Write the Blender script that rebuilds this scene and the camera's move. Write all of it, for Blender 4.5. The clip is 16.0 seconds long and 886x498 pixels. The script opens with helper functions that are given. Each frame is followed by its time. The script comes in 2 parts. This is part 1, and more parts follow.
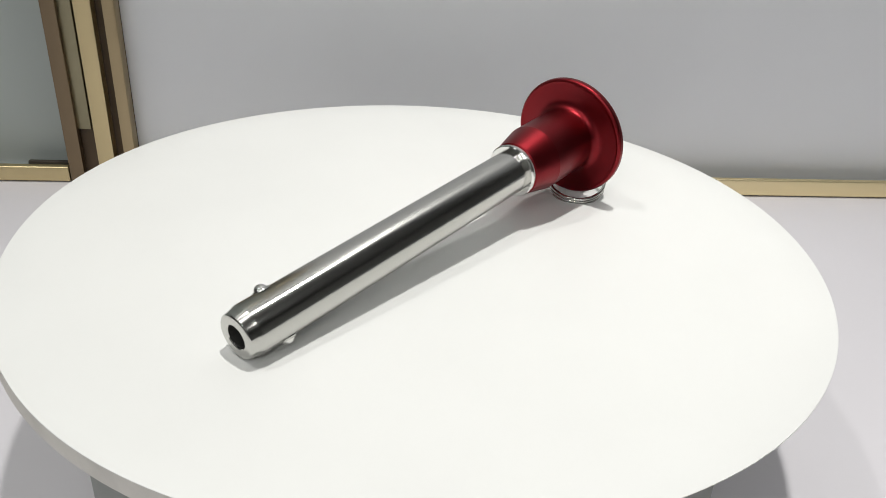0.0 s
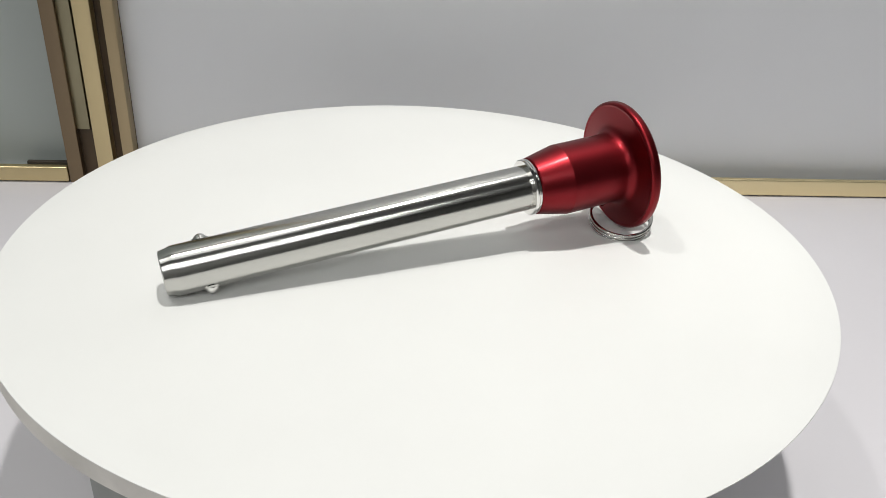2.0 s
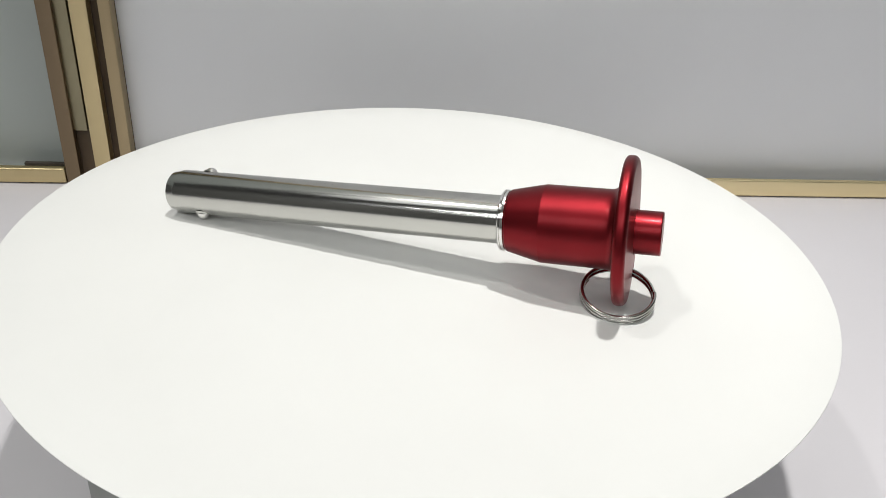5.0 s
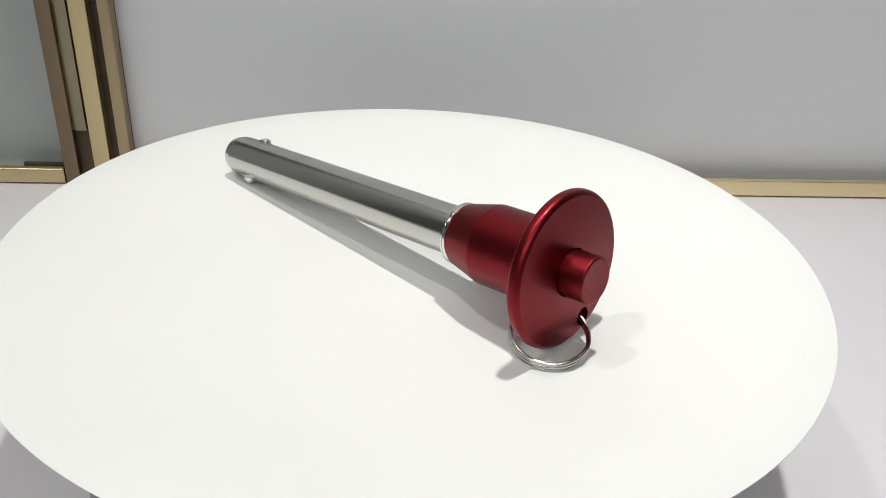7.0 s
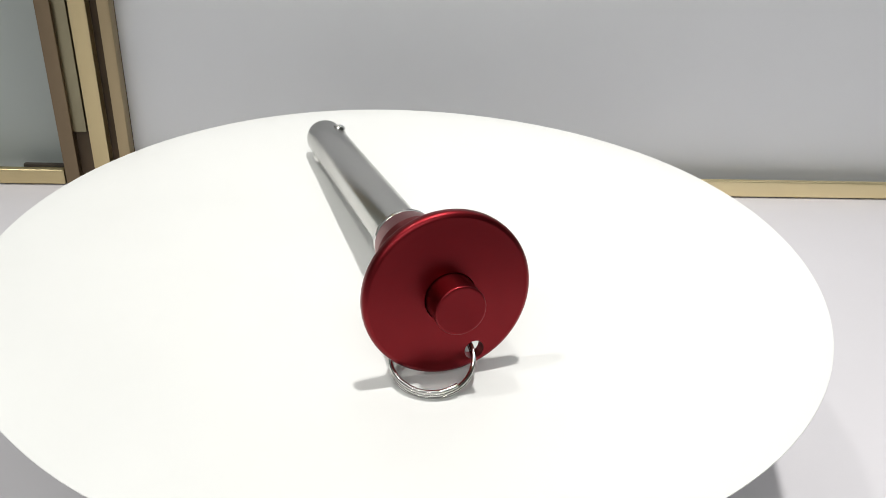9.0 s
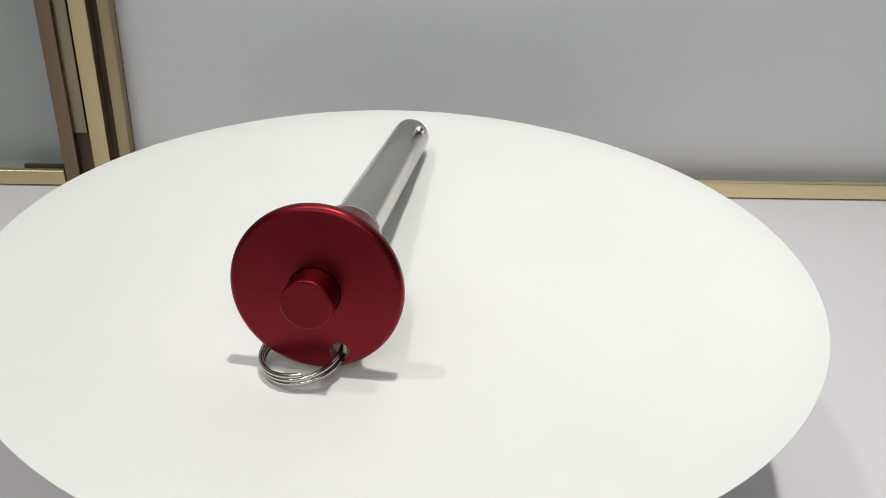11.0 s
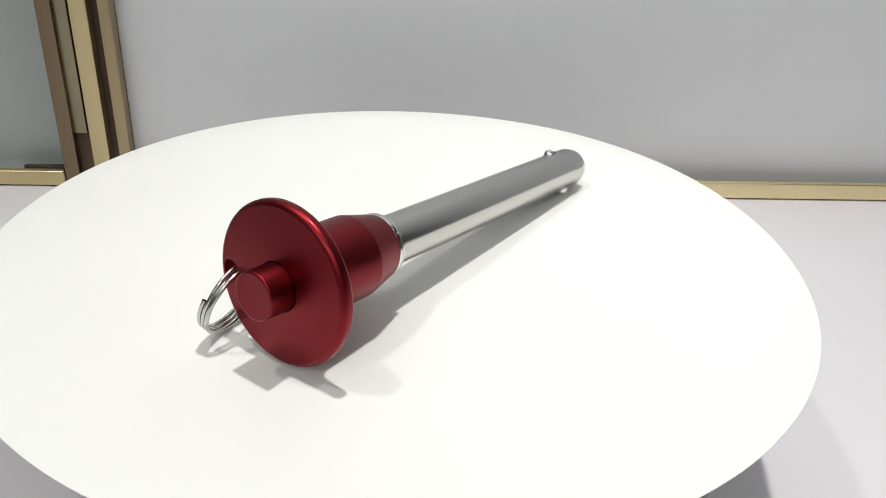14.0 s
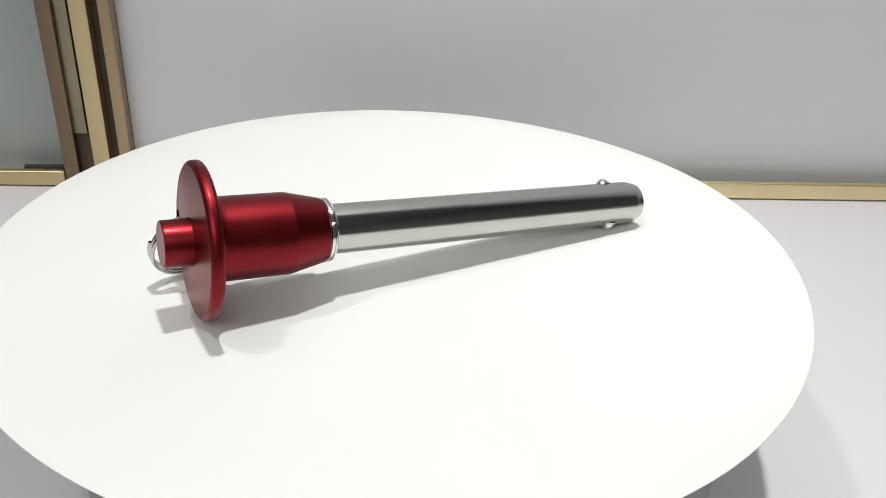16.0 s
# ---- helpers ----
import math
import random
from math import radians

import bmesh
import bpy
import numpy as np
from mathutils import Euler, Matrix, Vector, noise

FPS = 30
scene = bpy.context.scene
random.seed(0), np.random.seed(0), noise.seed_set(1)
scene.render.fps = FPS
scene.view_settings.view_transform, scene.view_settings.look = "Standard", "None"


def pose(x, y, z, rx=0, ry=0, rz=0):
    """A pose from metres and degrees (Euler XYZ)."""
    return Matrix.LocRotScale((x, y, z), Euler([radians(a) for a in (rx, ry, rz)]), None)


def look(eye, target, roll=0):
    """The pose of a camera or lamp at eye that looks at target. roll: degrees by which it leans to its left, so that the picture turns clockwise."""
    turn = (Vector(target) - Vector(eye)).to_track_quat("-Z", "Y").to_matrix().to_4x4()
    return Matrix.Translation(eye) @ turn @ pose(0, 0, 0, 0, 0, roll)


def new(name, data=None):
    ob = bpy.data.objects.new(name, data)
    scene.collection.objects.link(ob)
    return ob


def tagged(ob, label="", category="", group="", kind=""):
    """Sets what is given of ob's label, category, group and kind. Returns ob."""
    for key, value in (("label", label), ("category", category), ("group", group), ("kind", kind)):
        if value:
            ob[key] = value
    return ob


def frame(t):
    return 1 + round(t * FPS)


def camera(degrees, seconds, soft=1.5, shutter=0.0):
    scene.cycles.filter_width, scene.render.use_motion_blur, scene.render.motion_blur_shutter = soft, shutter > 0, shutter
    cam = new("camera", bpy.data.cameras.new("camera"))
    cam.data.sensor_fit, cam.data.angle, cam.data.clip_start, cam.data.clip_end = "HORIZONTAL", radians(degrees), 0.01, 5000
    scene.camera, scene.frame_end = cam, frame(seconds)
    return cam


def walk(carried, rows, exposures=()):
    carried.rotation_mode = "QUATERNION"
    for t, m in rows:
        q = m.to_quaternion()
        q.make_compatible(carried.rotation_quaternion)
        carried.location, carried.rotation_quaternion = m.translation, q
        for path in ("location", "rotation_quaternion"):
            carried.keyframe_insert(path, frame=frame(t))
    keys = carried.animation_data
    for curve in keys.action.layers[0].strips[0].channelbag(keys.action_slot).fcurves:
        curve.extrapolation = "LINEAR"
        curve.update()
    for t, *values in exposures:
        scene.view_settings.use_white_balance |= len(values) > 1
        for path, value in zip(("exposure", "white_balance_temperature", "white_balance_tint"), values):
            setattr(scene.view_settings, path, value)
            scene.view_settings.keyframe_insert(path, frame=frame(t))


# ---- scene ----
EXPOSURES = ((0, -0.05), (4.2, -0.05), (6.3, 0.07), (7, -0.02), (8, -0.02), (8.5, 0.03), (9, 0.13), (9.3, 0.13), (11.3, -0.17), (12, -0.12), (12.5, 0.00), (13, 0.08), (16, 0.07))
GRIP, HOLE = 0.0089, 0.0133
LENS = 57.092
EYE = (0, -0.18403, 0.09727)
# seconds, heading right of +y, tilt down, lean
CAMERA_ROWS = [
    (0, 2.518, 28.694, 3.091),
    (2, 2.59, 28.694, 3.091),
    (4, 2.697, 28.615, 3.091),
    (6.5, 2.805, 28.615, 3.091),
    (9, 2.805, 28.535, 3.091),
    (11.5, 2.769, 28.456, 3.091),
    (13.5, 2.769, 28.438, 3.091),
    (16, 2.769, 28.416, 3.091),
]
# seconds, centre x, y, slope x, y, turn
DISC_ROWS = [
    (0, 0.00250, 0.00218, 0.00512, 0.00217, 0.00),
    (1, 0.00279, 0.00167, 0.00547, 0.00101, -12.55),
    (2, 0.00298, 0.00104, 0.00555, -0.00037, -26.80),
    (3, 0.00301, 0.00038, 0.00529, -0.00171, -40.90),
    (4, 0.00289, -0.00023, 0.00475, -0.00289, -54.37),
    (5, 0.00245, -0.00109, 0.00397, -0.00390, -67.51),
    (6, 0.00197, -0.00175, 0.00298, -0.00470, -80.66),
    (7, 0.00148, -0.00219, 0.00186, -0.00524, -93.50),
    (8, 0.00092, -0.00246, 0.00058, -0.00553, -107.00),
    (9, 0.00030, -0.00259, -0.00071, -0.00551, -120.40),
    (10, -0.00031, -0.00259, -0.00195, -0.00521, -133.57),
    (11, -0.00090, -0.00244, -0.00309, -0.00462, -146.75),
    (12, -0.00145, -0.00216, -0.00407, -0.00379, -160.02),
    (13, -0.00189, -0.00169, -0.00483, -0.00275, -173.34),
    (14, -0.00215, -0.00102, -0.00533, -0.00158, -186.50),
    (15, -0.00221, -0.00017, -0.00555, -0.00034, -199.50),
    (16, -0.00231, 0.00043, -0.00548, 0.00092, -212.50),
]
DISC_WAVES = [(2, -0.00063, 4e-05), (3, 0.00209, 0.00054), (4, -0.00282, -0.00138), (5, -0.00034, 0.00142)]
# seconds, tip x, y, z, heading, rise, roll
PIN_ROWS = [
    (0, -0.03311, -0.05481, 0.00542, 48.27, 5.717, 0.14),
    (0.5, -0.04016, -0.04814, 0.00542, 43.06, 5.718, 0.08),
    (1, -0.04461, -0.04350, 0.00542, 34.93, 5.715, 0.02),
    (1.5, -0.04860, -0.03988, 0.00541, 28.75, 5.717, -0.03),
    (2, -0.05335, -0.03185, 0.00541, 21.70, 5.718, -0.08),
    (2.5, -0.05684, -0.02509, 0.00541, 14.42, 5.717, -0.14),
    (3, -0.05938, -0.01843, 0.00541, 7.97, 5.718, -0.19),
    (3.5, -0.06103, -0.01013, 0.00541, 0.57, 5.717, -0.25),
    (4, -0.06211, -0.00348, 0.00541, -5.82, 5.718, -0.31),
    (4.2, -0.06204, -0.00049, 0.00541, -8.42, 5.718, -0.33),
    (5.2, -0.06044, 0.01402, 0.00541, -21.80, 5.717, -0.44),
    (6.3, -0.05482, 0.02905, 0.00541, -36.53, 5.717, -0.56),
    (7, -0.04958, 0.03753, 0.00542, -45.41, 5.717, -0.64),
    (7.5, -0.04500, 0.04288, 0.00542, -52.27, 5.716, -0.70),
    (8, -0.03921, 0.04870, 0.00542, -59.12, 5.716, -0.75),
    (8.5, -0.03327, 0.05231, 0.00542, -65.71, 5.716, -0.81),
    (9, -0.02729, 0.05544, 0.00541, -72.32, 5.717, -0.86),
    (10.1, -0.01224, 0.05996, 0.00541, -86.80, 5.717, -2.30),
    (11.3, 0.00472, 0.06037, 0.00541, -102.61, 5.717, -3.86),
    (11.5, 0.00816, 0.05963, 0.00541, -105.03, 5.717, -8.86),
    (11.7, 0.01218, 0.05905, 0.00541, -106.63, 5.720, -19.86),
    (12, 0.01814, 0.05828, 0.00542, -108.18, 5.715, -40.85),
    (12.5, 0.02893, 0.05426, 0.00544, -110.02, 5.671, -86.82),
    (13, 0.03675, 0.04991, 0.00544, -114.86, 5.620, -102.81),
    (13.5, 0.04146, 0.04520, 0.00544, -120.92, 5.622, -108.81),
    (14, 0.04723, 0.03925, 0.00544, -127.75, 5.621, -109.21),
    (14.5, 0.05138, 0.03397, 0.00544, -134.16, 5.621, -109.61),
    (15, 0.05528, 0.02766, 0.00544, -141.14, 5.620, -110.01),
    (16, 0.06028, 0.01537, 0.00544, -153.72, 5.621, -110.81),
]
# seconds, centre in the pin's space, axis of the ring there
RING_ROWS = [
    (0, 0.11617, -0.00269, -0.01387, -0.211, -0.231, 0.950),
    (0.7, 0.11617, -0.00267, -0.01387, -0.211, -0.232, 0.949),
    (2, 0.11541, -0.00208, -0.01435, -0.043, -0.285, 0.958),
    (3.4, 0.11465, -0.00227, -0.01464, 0.048, -0.270, 0.962),
    (6.8, 0.11457, -0.00250, -0.01433, 0.258, -0.279, 0.925),
    (8.4, 0.11532, -0.00259, -0.01380, 0.434, -0.182, 0.882),
    (11.5, 0.11521, -0.00195, -0.01476, 0.090, -0.292, 0.952),
    (12, 0.11658, 0.00095, -0.01820, 0.110, -0.793, 0.599),
    (12.5, 0.11575, 0.00974, -0.01825, -0.027, -0.814, -0.580),
    (13, 0.11660, 0.01220, -0.01100, 0.060, -0.030, -0.998),
    (13.5, 0.11596, 0.01247, -0.01108, 0.133, 0.002, -0.991),
    (14, 0.11557, 0.01270, -0.01110, 0.160, 0.005, -0.987),
    (15, 0.11497, 0.01248, -0.01092, 0.172, 0.040, -0.984),
    (16, 0.11497, 0.01248, -0.01092, 0.172, 0.040, -0.984),
]
PIN = dict(r=0.0056, RF=0.01658, RB=0.00486, RC=0.00704, aC=0.08765, aF0=0.11403, aF1=0.11656, aB=0.12320)

def aim(yaw, tilt, lean):
    a, b = radians(yaw), radians(tilt)
    way = Vector((math.sin(a) * math.cos(b), math.cos(a) * math.cos(b), -math.sin(b)))
    return look(EYE, Vector(EYE) + way, lean)


cam = camera(LENS, 16.0, soft=0.9)
walk(cam, [(t, aim(a, b, c)) for t, a, b, c in CAMERA_ROWS], exposures=EXPOSURES)

# ---- light ----
world = bpy.data.worlds.new("room_light")
scene.world = world
world.use_nodes = True
world.node_tree.nodes["Background"].inputs[0].default_value = (0.90, 0.95, 1.0, 1)
world.node_tree.nodes["Background"].inputs[1].default_value = 0.03


def lamp(name, kind, eye, target, power, size, colour, spread=180):
    data = bpy.data.lights.new(name, kind)
    data.energy, data.color = power, colour
    if kind == "AREA":
        data.shape, data.size, data.spread = "DISK", size, radians(spread)
    ob = new(name, data)
    ob.matrix_world = look(eye, target)
    return ob


# a ceiling spot right over the turntable, a second one to its left, a panel and three strip lights in the ceiling
lamp("ceiling_spot", "AREA", (0.055, 0.02, 0.98), (0.095, 0.0, 0), 0.81, 0.045, (1.0, 0.99, 0.955), 65)
lamp("ceiling_spot_left", "AREA", (-0.47, -0.03, 1.15), (0, 0, 0), 1.0, 0.06, (1.0, 0.98, 0.94), 120)
for name, x, y, power, long, wide in (("ceiling_panel_light", -0.70, -0.25, 2.3, 1.2, 0.5), ("ceiling_strip_light", -0.4, -1.25, 7.0, 2.4, 0.04),
                                      ("ceiling_strip_light", -0.4, -1.65, 8.3, 2.4, 0.04), ("ceiling_strip_light", -0.4, -2.05, 9.2, 2.4, 0.04)):
    light = lamp(name, "AREA", (x, y, 1.44), (x, y + 0.02, 0), power, long, (0.98, 1.0, 0.985))
    light.data.shape, light.data.size, light.data.size_y = "RECTANGLE", long, wide


# ---- materials ----
def material(name, base, rough=0.5, metal=0.0, spots=0.06, scale=60, bump=0.0, bump_scale=800, stretch=(1, 1, 1), rough_vary=0.05, aniso=0.0, coat=0.0, second=None, turned=False):
    m = bpy.data.materials.new(name)
    m.use_nodes = True
    nt = m.node_tree
    b = nt.nodes["Principled BSDF"]
    b.inputs["Metallic"].default_value = metal
    b.inputs["Anisotropic"].default_value = aniso
    b.inputs["Coat Weight"].default_value = coat
    b.inputs["Coat Roughness"].default_value = 0.15
    if turned:
        # lathe marks run round the x axis and draw each highlight out along it
        tg = nt.nodes.new("ShaderNodeTangent")
        tg.direction_type, tg.axis = "RADIAL", "X"
        nt.links.new(tg.outputs[0], b.inputs["Tangent"])
        b.inputs["Anisotropic Rotation"].default_value = 0.25
    tc = nt.nodes.new("ShaderNodeTexCoord")
    mp = nt.nodes.new("ShaderNodeMapping")
    mp.inputs["Scale"].default_value = stretch
    nt.links.new(tc.outputs["Object"], mp.inputs[0])

    def noise_node(s, detail=4):
        n = nt.nodes.new("ShaderNodeTexNoise")
        n.inputs["Scale"].default_value, n.inputs["Detail"].default_value = s, detail
        nt.links.new(mp.outputs[0], n.inputs["Vector"])
        return n

    coarse, fine = noise_node(scale), noise_node(bump_scale, 3)
    mix = nt.nodes.new("ShaderNodeMix")
    mix.data_type = "RGBA"
    mix.inputs[6].default_value = (*base, 1)
    mix.inputs[7].default_value = (*(second or tuple(c * (1 - 3 * spots) for c in base)), 1)
    ramp = nt.nodes.new("ShaderNodeMapRange")
    ramp.inputs[1].default_value, ramp.inputs[2].default_value = 0.38, 0.75
    nt.links.new(coarse.outputs[0], ramp.inputs[0])
    nt.links.new(ramp.outputs[0], mix.inputs[0])
    nt.links.new(mix.outputs[2], b.inputs["Base Color"])
    rr = nt.nodes.new("ShaderNodeMapRange")
    rr.inputs[3].default_value, rr.inputs[4].default_value = max(rough - rough_vary, 0.02), rough + rough_vary
    nt.links.new(fine.outputs[0], rr.inputs[0])
    nt.links.new(rr.outputs[0], b.inputs["Roughness"])
    if bump:
        bp = nt.nodes.new("ShaderNodeBump")
        bp.inputs["Strength"].default_value, bp.inputs["Distance"].default_value = bump, 0.0002
        nt.links.new(fine.outputs[0], bp.inputs["Height"])
        nt.links.new(bp.outputs[0], b.inputs["Normal"])
    return m


WHITE_BOARD = material("white_board", (0.82, 0.82, 0.80), 0.45, spots=0.012, scale=18, bump=0.05, bump_scale=900)
BOARD_EDGE = material("board_edge", (0.73, 0.70, 0.65), 0.7, spots=0.06, scale=90, bump=0.4, bump_scale=1500)
BASE_PLASTIC = material("base_plastic", (0.30, 0.31, 0.29), 0.5, spots=0.03, scale=40)
TABLE_TOP = material("table_top", (0.67, 0.65, 0.68), 0.42, spots=0.015, scale=12, bump=0.04, bump_scale=700)
LEFT_PANEL = material("left_panel", (0.44, 0.48, 0.455), 0.5, spots=0.02, scale=7, bump=0.05, bump_scale=600)
WALL_PANEL = material("wall_panel", (0.83, 0.84, 0.855), 0.5, spots=0.02, scale=7, bump=0.05, bump_scale=600)
DULL_GOLD = material("dull_gold", (0.44, 0.35, 0.21), 0.38, metal=1.0, spots=0.05, scale=30, bump=0.12, bump_scale=250, stretch=(1, 1, 0.05), aniso=0.4)
OLIVE = material("olive_strip", (0.30, 0.27, 0.175), 0.35, metal=1.0, spots=0.06, scale=30)
GOLD = material("gold_trim", (0.62, 0.51, 0.29), 0.35, metal=1.0, spots=0.05, scale=30, bump=0.12, bump_scale=250, stretch=(1, 1, 0.05), aniso=0.4)
GOLD_BAR = material("gold_bar", (0.86, 0.73, 0.44), 0.36, metal=1.0, spots=0.05, scale=30, bump=0.12, bump_scale=250, stretch=(0.05, 1, 1), aniso=0.4)
# near-black colour for the shade in the gap above the skirting strips
GAP_SHADE = material("gap_shade", (0.035, 0.028, 0.02), 0.7, spots=0.1, scale=40)
BRONZE = material("bronze_trim", (0.24, 0.18, 0.115), 0.4, metal=1.0, spots=0.08, scale=25, bump=0.12, bump_scale=250, stretch=(1, 1, 0.05))
GROOVE = material("dark_groove", (0.10, 0.066, 0.036), 0.6, spots=0.1, scale=30)
STEEL = material("turned_steel", (0.57, 0.565, 0.54), 0.18, metal=1.0, spots=0.02, scale=120, bump_scale=300, stretch=(0.2, 1, 1), rough_vary=0.015, aniso=0.7, turned=True)
BRIGHT_STEEL = material("polished_steel", (0.80, 0.79, 0.77), 0.10, metal=1.0, spots=0.02, scale=90)
RING_STEEL = material("ring_steel", (0.55, 0.54, 0.52), 0.17, metal=1.0, spots=0.03, scale=200)
RED = material("red_anodised", (0.205, 0.0145, 0.0195), 0.385, metal=1.0, spots=0.03, scale=60, bump=0.02, bump_scale=1800, stretch=(3, 1, 1), rough_vary=0.04, coat=0.08)
BORE_SHADE = material("bore_shade", (0.03, 0.028, 0.026), 0.6)
ROOM_PAINT = material("room_paint", (0.31, 0.31, 0.295), 0.7, scale=3)
CEILING_PAINT = material("ceiling_paint", (0.40, 0.40, 0.39), 0.7, scale=3)
CARPET = material("carpet", (0.12, 0.11, 0.11), 0.9, scale=9)


# ---- building helpers ----
def part(name, bm, mat, parent=None, label="", smooth=None):
    bmesh.ops.recalc_face_normals(bm, faces=bm.faces)
    data = bpy.data.meshes.new(name)
    bm.to_mesh(data)
    bm.free()
    data.materials.append(mat)
    if smooth is not None:
        data.shade_smooth()
        data.set_sharp_from_angle(angle=radians(smooth))
    ob = new(name, data)
    if parent:
        ob.parent = parent
    if label:
        tagged(ob, label)
    return ob


def box(bm, lo, hi, bevel=0.0, segments=2):
    made = bmesh.ops.create_cube(bm, size=1)["verts"]
    for v in made:
        v.co = Vector([lo[i] + (v.co[i] + 0.5) * (hi[i] - lo[i]) for i in range(3)])
    if bevel:
        edges = {e for v in made for e in v.link_edges}
        bmesh.ops.bevel(bm, geom=list(edges), offset=bevel, segments=segments, affect="EDGES", profile=0.6)
    return bm


def lathe(profile, steps=96, closed=False):
    """A surface of revolution about x, from (x, radius) pairs."""
    bm = bmesh.new()
    rings = []
    for x, r in profile:
        if r < 1e-6:
            rings.append([bm.verts.new((x, 0, 0))])
        else:
            rings.append([bm.verts.new((x, r * math.cos(2 * math.pi * k / steps), r * math.sin(2 * math.pi * k / steps))) for k in range(steps)])
    pairs = list(zip(rings, rings[1:])) + ([(rings[-1], rings[0])] if closed else [])
    for a, b in pairs:
        for k in range(steps):
            n = (k + 1) % steps
            if len(a) == 1:
                bm.faces.new((a[0], b[k], b[n]))
            elif len(b) == 1:
                bm.faces.new((a[k], a[n], b[0]))
            else:
                bm.faces.new((a[k], a[n], b[n], b[k]))
    return bm


def arc(cx, cr, rad, a0, a1, n=6):
    """Points of a fillet in the (x, radius) plane, in degrees."""
    return [(cx + rad * math.cos(radians(a0 + (a1 - a0) * k / n)), cr + rad * math.sin(radians(a0 + (a1 - a0) * k / n))) for k in range(n + 1)]


# ---- the setting ----
TABLE_Z = -0.056
WALL = Matrix.Translation((-0.1493, 0.1458, TABLE_Z)) @ pose(0, 0, 0, 0, 0, 2.645)


def build_setting():
    bm = box(bmesh.new(), (-1.0, -0.6, TABLE_Z - 0.03), (1.2, 0.30, TABLE_Z), 0.002)
    tagged(part("table_top", bm, TABLE_TOP, smooth=30), "pale lilac-white laminate table top under the turntable", "table", kind="structure")
    # wall panels left and right of the gold posts, set back behind the trim
    for name, x0, x1, y, mat, label in (("wall_left", -0.80737, 0.00030, 0.01250, LEFT_PANEL, "greenish grey recessed wall panel beside the gold post"),
                                        ("wall_right", 0.02850, 1.0, 0.00620, WALL_PANEL, "pale grey laminate wall panel behind the turntable")):
        ob = part(name, box(bmesh.new(), (x0, y, 0.00000), (x1, 0.03229, 0.91502), 0.00065), mat, smooth=30)
        ob.matrix_world = WALL
        tagged(ob, label, "wall", kind="structure")
    # gold skirting strips along the foot of both panels
    for name, x0, x1 in (("trim_left", -0.80737, -0.00054), ("trim_right", 0.03020, 1.0)):
        lo, hi = ((x0, -0.0041, 0.00054), (x1, -0.0015, 0.0085)) if x0 > 0 else ((x0, -0.00086, 0.00054), (x1, 0.00269, 0.00725))
        ob = part(name, box(bmesh.new(), lo, hi, 0.0008, 3), GOLD_BAR if x0 > 0 else GOLD, smooth=40)
        ob.matrix_world = WALL
        tagged(ob, "brushed gold metal strip along the foot of the wall", "trim", kind="structure")
    # dark strips added behind the gold ones, painting the shade above them
    for lo, hi in (((-0.0185, 0.0029, 0.00054), (-0.0010, 0.0052, 0.0083)), ((0.0304, -0.0014, 0.00054), (1.0, 0.0060, 0.0046))):
        ob = part("trim_gap_shade", box(bmesh.new(), lo, hi, 0.0006), GAP_SHADE, smooth=30)
        ob.matrix_world = WALL
        tagged(ob, "dark strip painting shade into the gap behind the gold strip", "trim", kind="structure")
    # the post between the panels: three upright strips with dark grooves
    post = new("gold_post")
    post.matrix_world = WALL
    tagged(post, "upright brushed gold and bronze trim post with dark grooves", "trim post", kind="structure")
    part("groove", box(bmesh.new(), (0.00050, 0.00400, 0), (0.02840, 0.02153, 0.91502)), GROOVE, post, "dark brown groove")
    part("side_strip", box(bmesh.new(), (-0.00020, -0.00054, 0), (0.00590, 0.00380, 0.91502), 0.00060), BRONZE, post, "dull bronze strip", 30)
    part("inset_strip", box(bmesh.new(), (0.00570, 0.00129, 0.02411), (0.01130, 0.00390, 0.91502), 0.00040), OLIVE, post, "short olive-grey inset strip", 30)
    part("front_strip", box(bmesh.new(), (0.01290, -0.00161, 0), (0.02000, 0.00390, 0.91502), 0.00080), GOLD, post, "bright gold strip", 30)
    part("end_strip", box(bmesh.new(), (0.02380, -0.00086, 0), (0.02880, 0.00600, 0.91502), 0.00090), DULL_GOLD, post, "dull gold strip", 30)
    # the room round the display
    def slab(name, lo, hi, mat, label, category):
        tagged(part(name, box(bmesh.new(), lo, hi), mat), label, category, kind="structure")
    slab("floor", (-2.2, -2.6, -0.85), (2.2, 1.2, -0.80), CARPET, "dark grey carpet floor of the showroom", "floor")
    slab("ceiling", (-2.2, -2.6, 1.46), (2.2, 1.2, 1.52), CEILING_PAINT, "plain pale ceiling over the display", "ceiling")
    slab("wall_back", (-2.2, -2.66, -0.85), (2.2, -2.6, 1.52), ROOM_PAINT, "plain grey wall across the room", "wall")
    slab("wall_far", (-2.2, 1.2, -0.85), (2.2, 1.26, 1.52), ROOM_PAINT, "plain grey wall past the display panel", "wall")
    slab("wall_west", (-2.26, -2.6, -0.85), (-2.2, 1.2, 1.52), ROOM_PAINT, "plain grey side wall", "wall")
    slab("wall_east", (2.2, -2.6, -0.85), (2.26, 1.2, 1.52), ROOM_PAINT, "plain grey side wall", "wall")


# ---- the turntable ----
def disc_radius(a):
    return 0.1 * (1 + sum(c * math.cos(k * a) + s * math.sin(k * a) for k, c, s in DISC_WAVES))


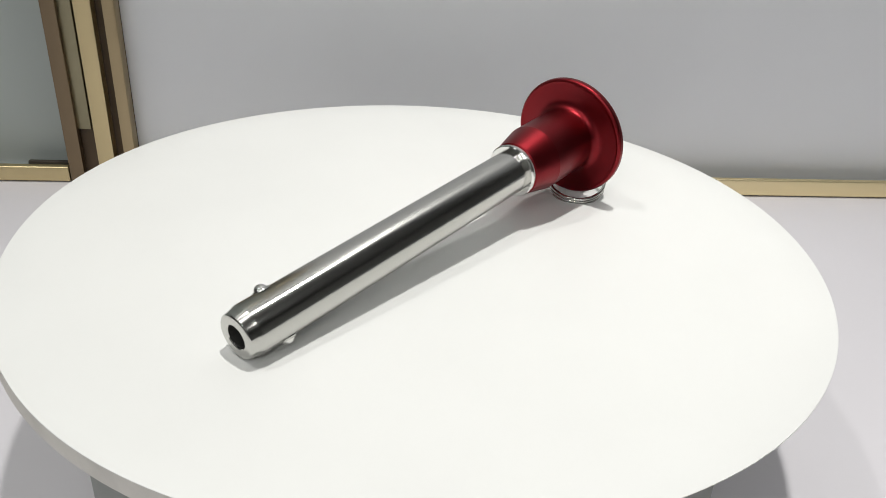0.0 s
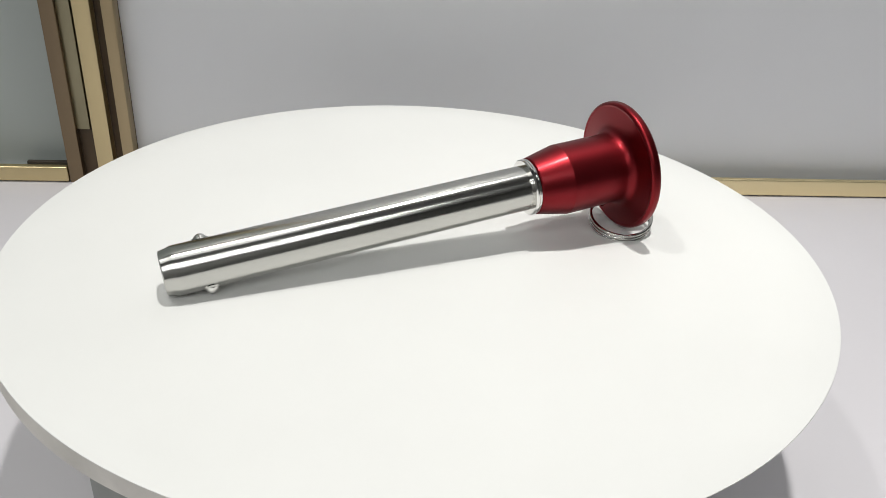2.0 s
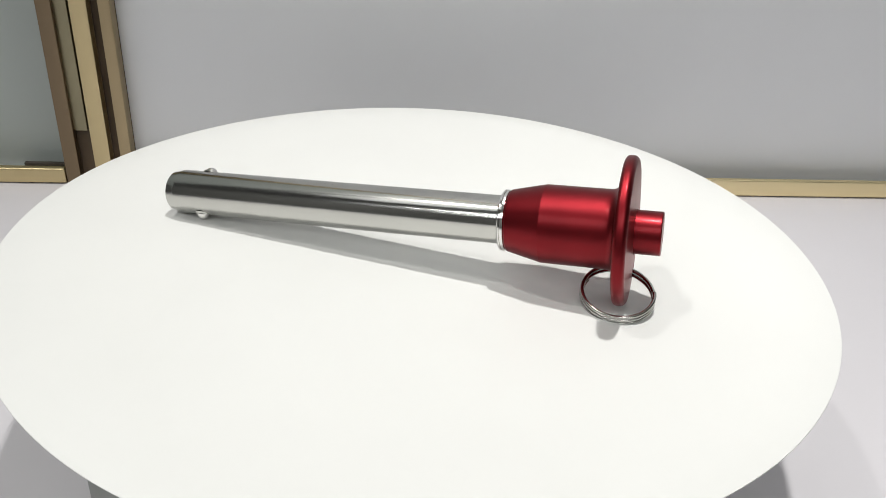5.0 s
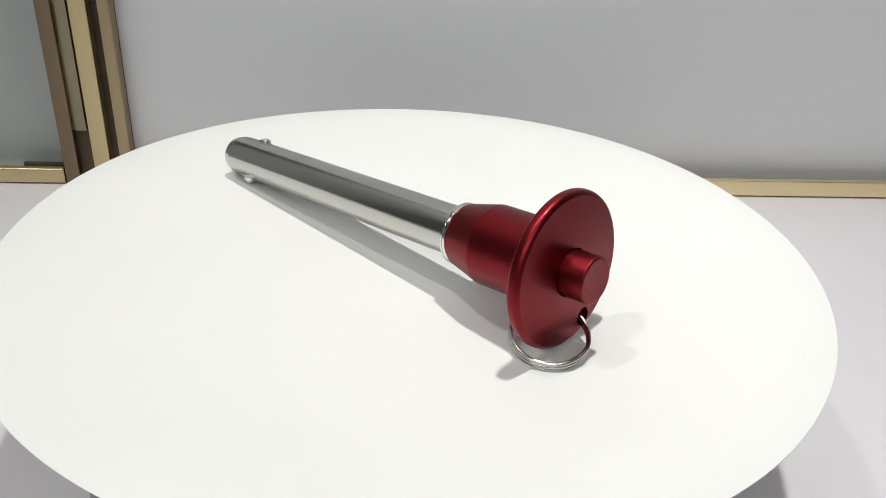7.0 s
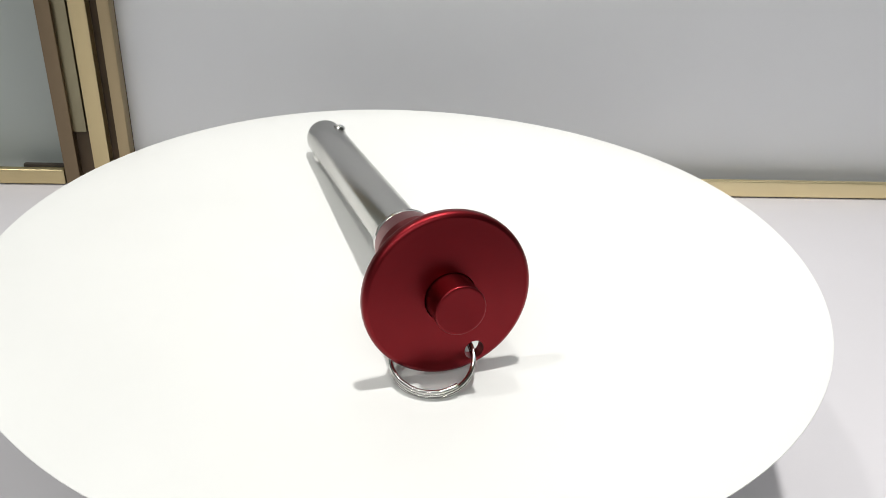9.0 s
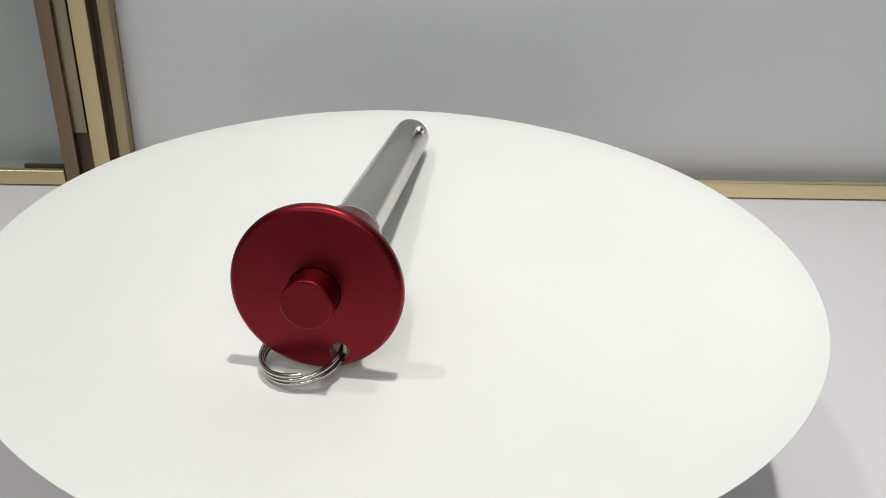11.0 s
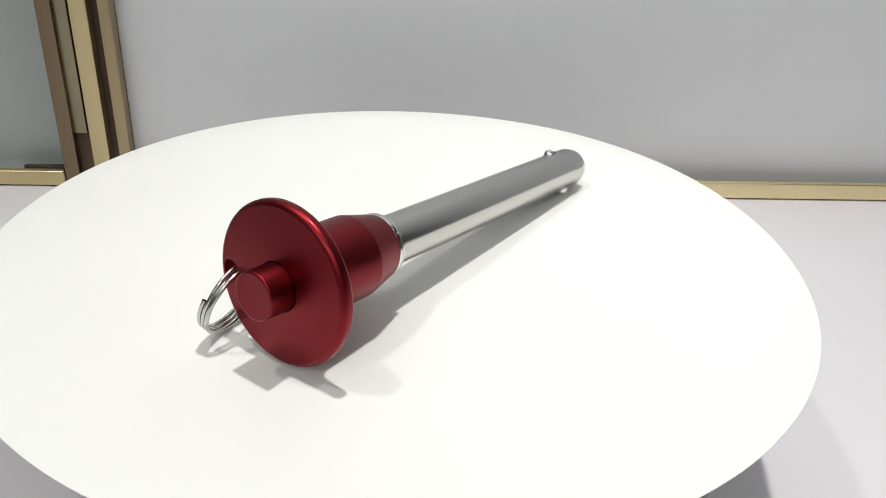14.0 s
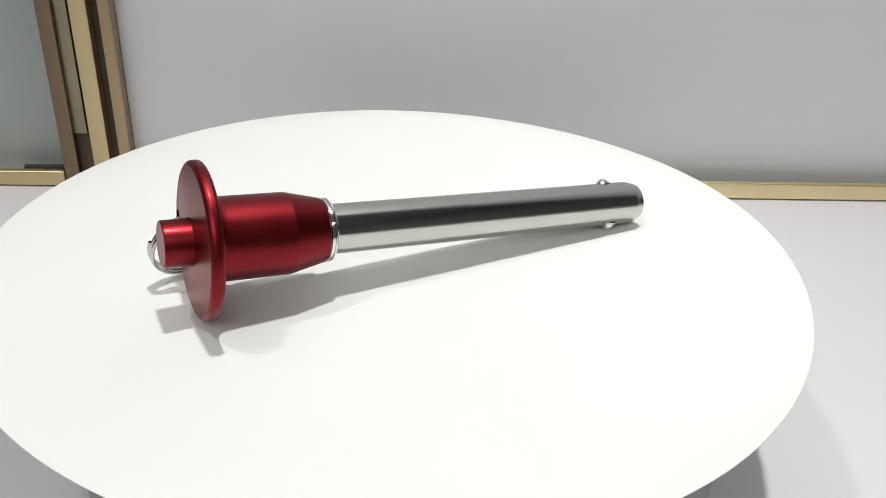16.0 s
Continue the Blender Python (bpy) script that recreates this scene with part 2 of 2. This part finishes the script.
def build_turntable():
    base = new("turntable")
    base.location = (0, 0, TABLE_Z)
    tagged(base, "white round turntable turning on a grey plastic drum on the table", "turntable")
    top = -0.0105 - TABLE_Z
    prof = [(0, 0), (0, 0.082)] + [(0.001, 0.0845), (top - 0.002, 0.0845)] + [(top - 0.0006, 0.0839), (top, 0.0825), (top, 0)]
    ob = part("drum", lathe(prof, 128), BASE_PLASTIC, base, "grey plastic drum", 40)
    ob.matrix_basis = Matrix.Translation((0.0005, 0, 0)) @ pose(0, 0, 0, 0, -90)
    n, thick = 240, 0.0045
    rows = []
    for k in range(n):
        a = 2 * math.pi * k / n
        r = disc_radius(a)
        d = (math.degrees(a) + 132 + 180) % 360 - 180
        near = math.exp(-(d / 78) ** 4)
        slant = 1.5 - 1.55 * near + 0.07 * math.sin(5 * a) * near
        rows.append((math.cos(a), math.sin(a), r, slant))

    def skin(levels, cap):
        """Rings of the board's outline: each level gives an inset and a height; cap closes the first."""
        bm = bmesh.new()
        rings = [[bm.verts.new(((r * f - i - sl * q) * c, (r * f - i - sl * q) * s, z)) for c, s, r, sl in rows] for f, i, q, z in levels]
        if cap:
            mid = bm.verts.new((0, 0, levels[0][3]))
            for k in range(n):
                bm.faces.new((mid, rings[0][k], rings[0][(k + 1) % n]))
        for a, b in zip(rings, rings[1:]):
            for k in range(n):
                bm.faces.new((a[k], a[(k + 1) % n], b[(k + 1) % n], b[k]))
        return bm

    disc = part("board", skin([(0.3, 0, 0, 0), (0.65, 0, 0, 0), (0.9, 0, 0, 0), (1, 0.00015, 0, 0), (1, 0.00004, 0, -0.00004), (1, 0, 0, -0.00015)], True), WHITE_BOARD, base, "round white board, hand-cut with a slanted edge", 30)
    part("cut_edge", skin([(0.3, 0, thick, -thick), (0.9, 0, thick, -thick), (1, 0.0003, thick, -thick), (1, 0, thick - 0.0006, -thick + 0.0003), (1, 0.00003, 0.0002, -0.0004), (1, 0, 0, -0.00015)], True), BOARD_EDGE, disc, "unpainted cut edge and underside", 30)
    platter = part("platter", lathe([(-0.0100, 0), (-0.0100, 0.080), (-thick - 0.0002, 0.080), (-thick - 0.0002, 0)], 96), BASE_PLASTIC, disc, smooth=40)
    platter.rotation_euler = (0, radians(-90), 0)
    return disc


# ---- the pin ----
def build_pin():
    p = PIN
    pin = new("quick_release_pin")
    tagged(pin, "steel ball-lock pin with red anodised handle lying on the turntable", "locking pin")
    r = p["r"]
    # shaft with a chamfered, drilled tip
    bore = 0.0026
    prof = [(0.014, 0), (0.014, bore * 0.8), (0.0002, bore), (0.0, bore + 0.0002), (0.0, r * 0.78)] + arc(0.0007, r * 0.78, 0.0007, 180, 125, 4)[1:]
    prof += [(0.0021, r - 0.00028), (0.0026, r - 0.0001), (0.0029, r), (p["aC"] + 0.001, r), (p["aC"] + 0.001, 0)]
    part("shaft", lathe(prof, 128), STEEL, pin, smooth=25)
    # near-black lining just inside the steel bore, painting the shade within
    part("bore", lathe([(0.0003, bore - 0.00006), (0.0135, bore * 0.8 - 0.0001), (0.0135, 0)], 48), BORE_SHADE, pin, "dark lining, shade painted into the drilled bore", 40)
    # two locking balls in swaged seats
    for name_turn in (52, 232):
        bm = bmesh.new()
        bmesh.ops.create_uvsphere(bm, u_segments=32, v_segments=20, radius=0.0016)
        ball = part("locking_ball", bm, BRIGHT_STEEL, pin, "polished steel ball", 60)
        ball.matrix_basis = pose(0, 0, 0, name_turn) @ Matrix.Translation((0.0094, r - 0.0004, 0))
        seat = part("ball_seat", lathe([(r - 0.0002, 0.0016), (r + 0.00012, 0.00175), (r + 0.00012, 0.0019), (r - 0.0003, 0.00215)], 40), STEEL, pin, "raised ring round the ball", 40)
        seat.matrix_basis = pose(0, 0, 0, name_turn) @ Matrix.Translation((0.0094, 0, 0)) @ pose(0, 0, 0, 0, 0, 90)
    # washer
    c = p["aC"]
    w = p["RC"]
    part("washer", lathe([(c, r), (c, w - 0.0003), (c + 0.0003, w), (c + 0.0006, w), (c + 0.0007, w - 0.0003), (c + 0.0008, w - 0.0003), (c + 0.0009, w), (c + 0.0014, w - 0.0001), (c + 0.0016, w - 0.0004), (c + 0.0016, r)], 96, True), BRIGHT_STEEL, pin, "bright steel collar washer", 30)
    # handle: taper, barrel, fillet, flange with a rounded rim
    f0, f1, rf = p["aF0"], p["aF1"], p["RF"]
    b0 = c + 0.0016
    prof = [(b0, r), (b0, w - 0.0002), (b0 + 0.0003, w + 0.0001), (b0 + 0.0081, GRIP), (f0 - 0.0030, GRIP)]
    prof += arc(f0 - 0.0024, GRIP + 0.0022, 0.0022, 270, 350, 10)[1:]
    prof += [(f0 - 0.00005, GRIP + 0.0028)]
    prof += [(f0 + 0.0002, rf - 0.0012)] + arc(f0 + 0.0010, rf - 0.0009, 0.0009, 170, 90, 10) + arc(f1 - 0.0009, rf - 0.0013, 0.0013, 90, 12, 10)
    prof += [(f1 + 0.0004, rf - 0.0030), (f1 + 0.0009, 0.0060), (f1 + 0.0009, 0.0051), (f1 - 0.002, 0.00505), (f1 - 0.002, 0.0)]
    handle = part("handle", lathe(prof, 144), RED, pin, "red anodised aluminium grip with a round flange", 11)
    # ring hole through the flange
    a = radians(294)
    hole = bmesh.new()
    bmesh.ops.create_cone(hole, cap_ends=True, segments=32, radius1=0.0020, radius2=0.0020, depth=0.02)
    cutter_mesh = bpy.data.meshes.new("hole")
    hole.transform(Matrix.Translation((f1, HOLE * math.cos(a), HOLE * math.sin(a))) @ pose(0, 0, 0, 0, 90))
    hole.to_mesh(cutter_mesh)
    hole.free()
    cutter = new("hole", cutter_mesh)
    cut = handle.modifiers.new("hole", "BOOLEAN")
    cut.operation, cut.solver, cut.object = "DIFFERENCE", "EXACT", cutter
    bpy.context.view_layer.update()
    solid = bpy.data.meshes.new_from_object(handle.evaluated_get(bpy.context.evaluated_depsgraph_get()))
    handle.modifiers.clear()
    handle.data = solid
    bpy.data.objects.remove(cutter)
    # push button
    e, rb = p["aB"], p["RB"]
    prof = [(f1 - 0.0015, 0), (f1 - 0.0015, rb), (e - 0.00035, rb)] + arc(e - 0.00035, rb - 0.00035, 0.00035, 90, 0, 4)[1:] + [(e - 0.00003, rb - 0.0007), (e, 0)]
    part("push_button", lathe(prof, 96), RED, pin, "red anodised push button", 28)
    # split ring: two and a half turns of round wire
    ring = new("split_ring", None)
    ring.parent = pin
    coil = bpy.data.curves.new("wire", "CURVE")
    coil.dimensions, coil.bevel_depth, coil.bevel_resolution = "3D", 0.00046, 4
    spline = coil.splines.new("POLY")
    turns, steps, rad = 2.6, 240, 0.0080
    spline.points.add(steps)
    for k in range(steps + 1):
        u = k / steps
        ang = 2 * math.pi * turns * (u - 0.5) + math.pi
        lift = 0.00095 * (max(0.0, min(1.0, (u - 0.28) / 0.12)) + max(0.0, min(1.0, (u - 0.62) / 0.12)) - 1)
        spline.points[k].co = (rad * math.cos(ang), rad * math.sin(ang), lift, 1)
    tmp = new("wire", coil)
    bpy.context.view_layer.update()
    data = bpy.data.meshes.new_from_object(tmp.evaluated_get(bpy.context.evaluated_depsgraph_get()))
    bpy.data.objects.remove(tmp)
    bpy.data.objects.remove(ring)
    data.materials.clear()
    data.materials.append(RING_STEEL)
    data.shade_smooth()
    ring = new("split_ring", data)
    ring.parent = pin
    tagged(ring, "bright steel split ring through the flange hole")
    return pin, ring


build_setting()
disc = build_turntable()
pin, split_ring = build_pin()


def disc_pose(x, y, sx, sy, turn):
    n = Vector((sx, sy, 1)).normalized()
    u = Vector((1, 0, -sx)).normalized()
    v = n.cross(u)
    m = Matrix((u, v, n)).transposed().to_4x4()
    return Matrix.Translation((x, y, -TABLE_Z)) @ m @ pose(0, 0, 0, 0, 0, turn)


def pin_pose(x, y, z, head, rise, roll):
    return Matrix.Translation((x, y, z + 0.0002)) @ pose(0, 0, 0, 0, 0, head) @ pose(0, 0, 0, 0, -rise) @ pose(0, 0, 0, roll)


def ring_pose(x, y, z, nx, ny, nz):
    centre, n = Vector((x, y, z)), Vector((nx, ny, nz)).normalized()
    a = radians(294)
    u = Vector((0.1157, HOLE * math.cos(a), HOLE * math.sin(a))) - centre
    u = (u - n * u.dot(n)).normalized()
    return Matrix.Translation(centre) @ Matrix((u, n.cross(u), n)).transposed().to_4x4()


def motions():
    walk(disc, [(t, disc_pose(*v)) for t, *v in DISC_ROWS])
    walk(pin, [(t, pin_pose(*v)) for t, *v in PIN_ROWS])
    walk(split_ring, [(t, ring_pose(*v)) for t, *v in RING_ROWS])


motions()
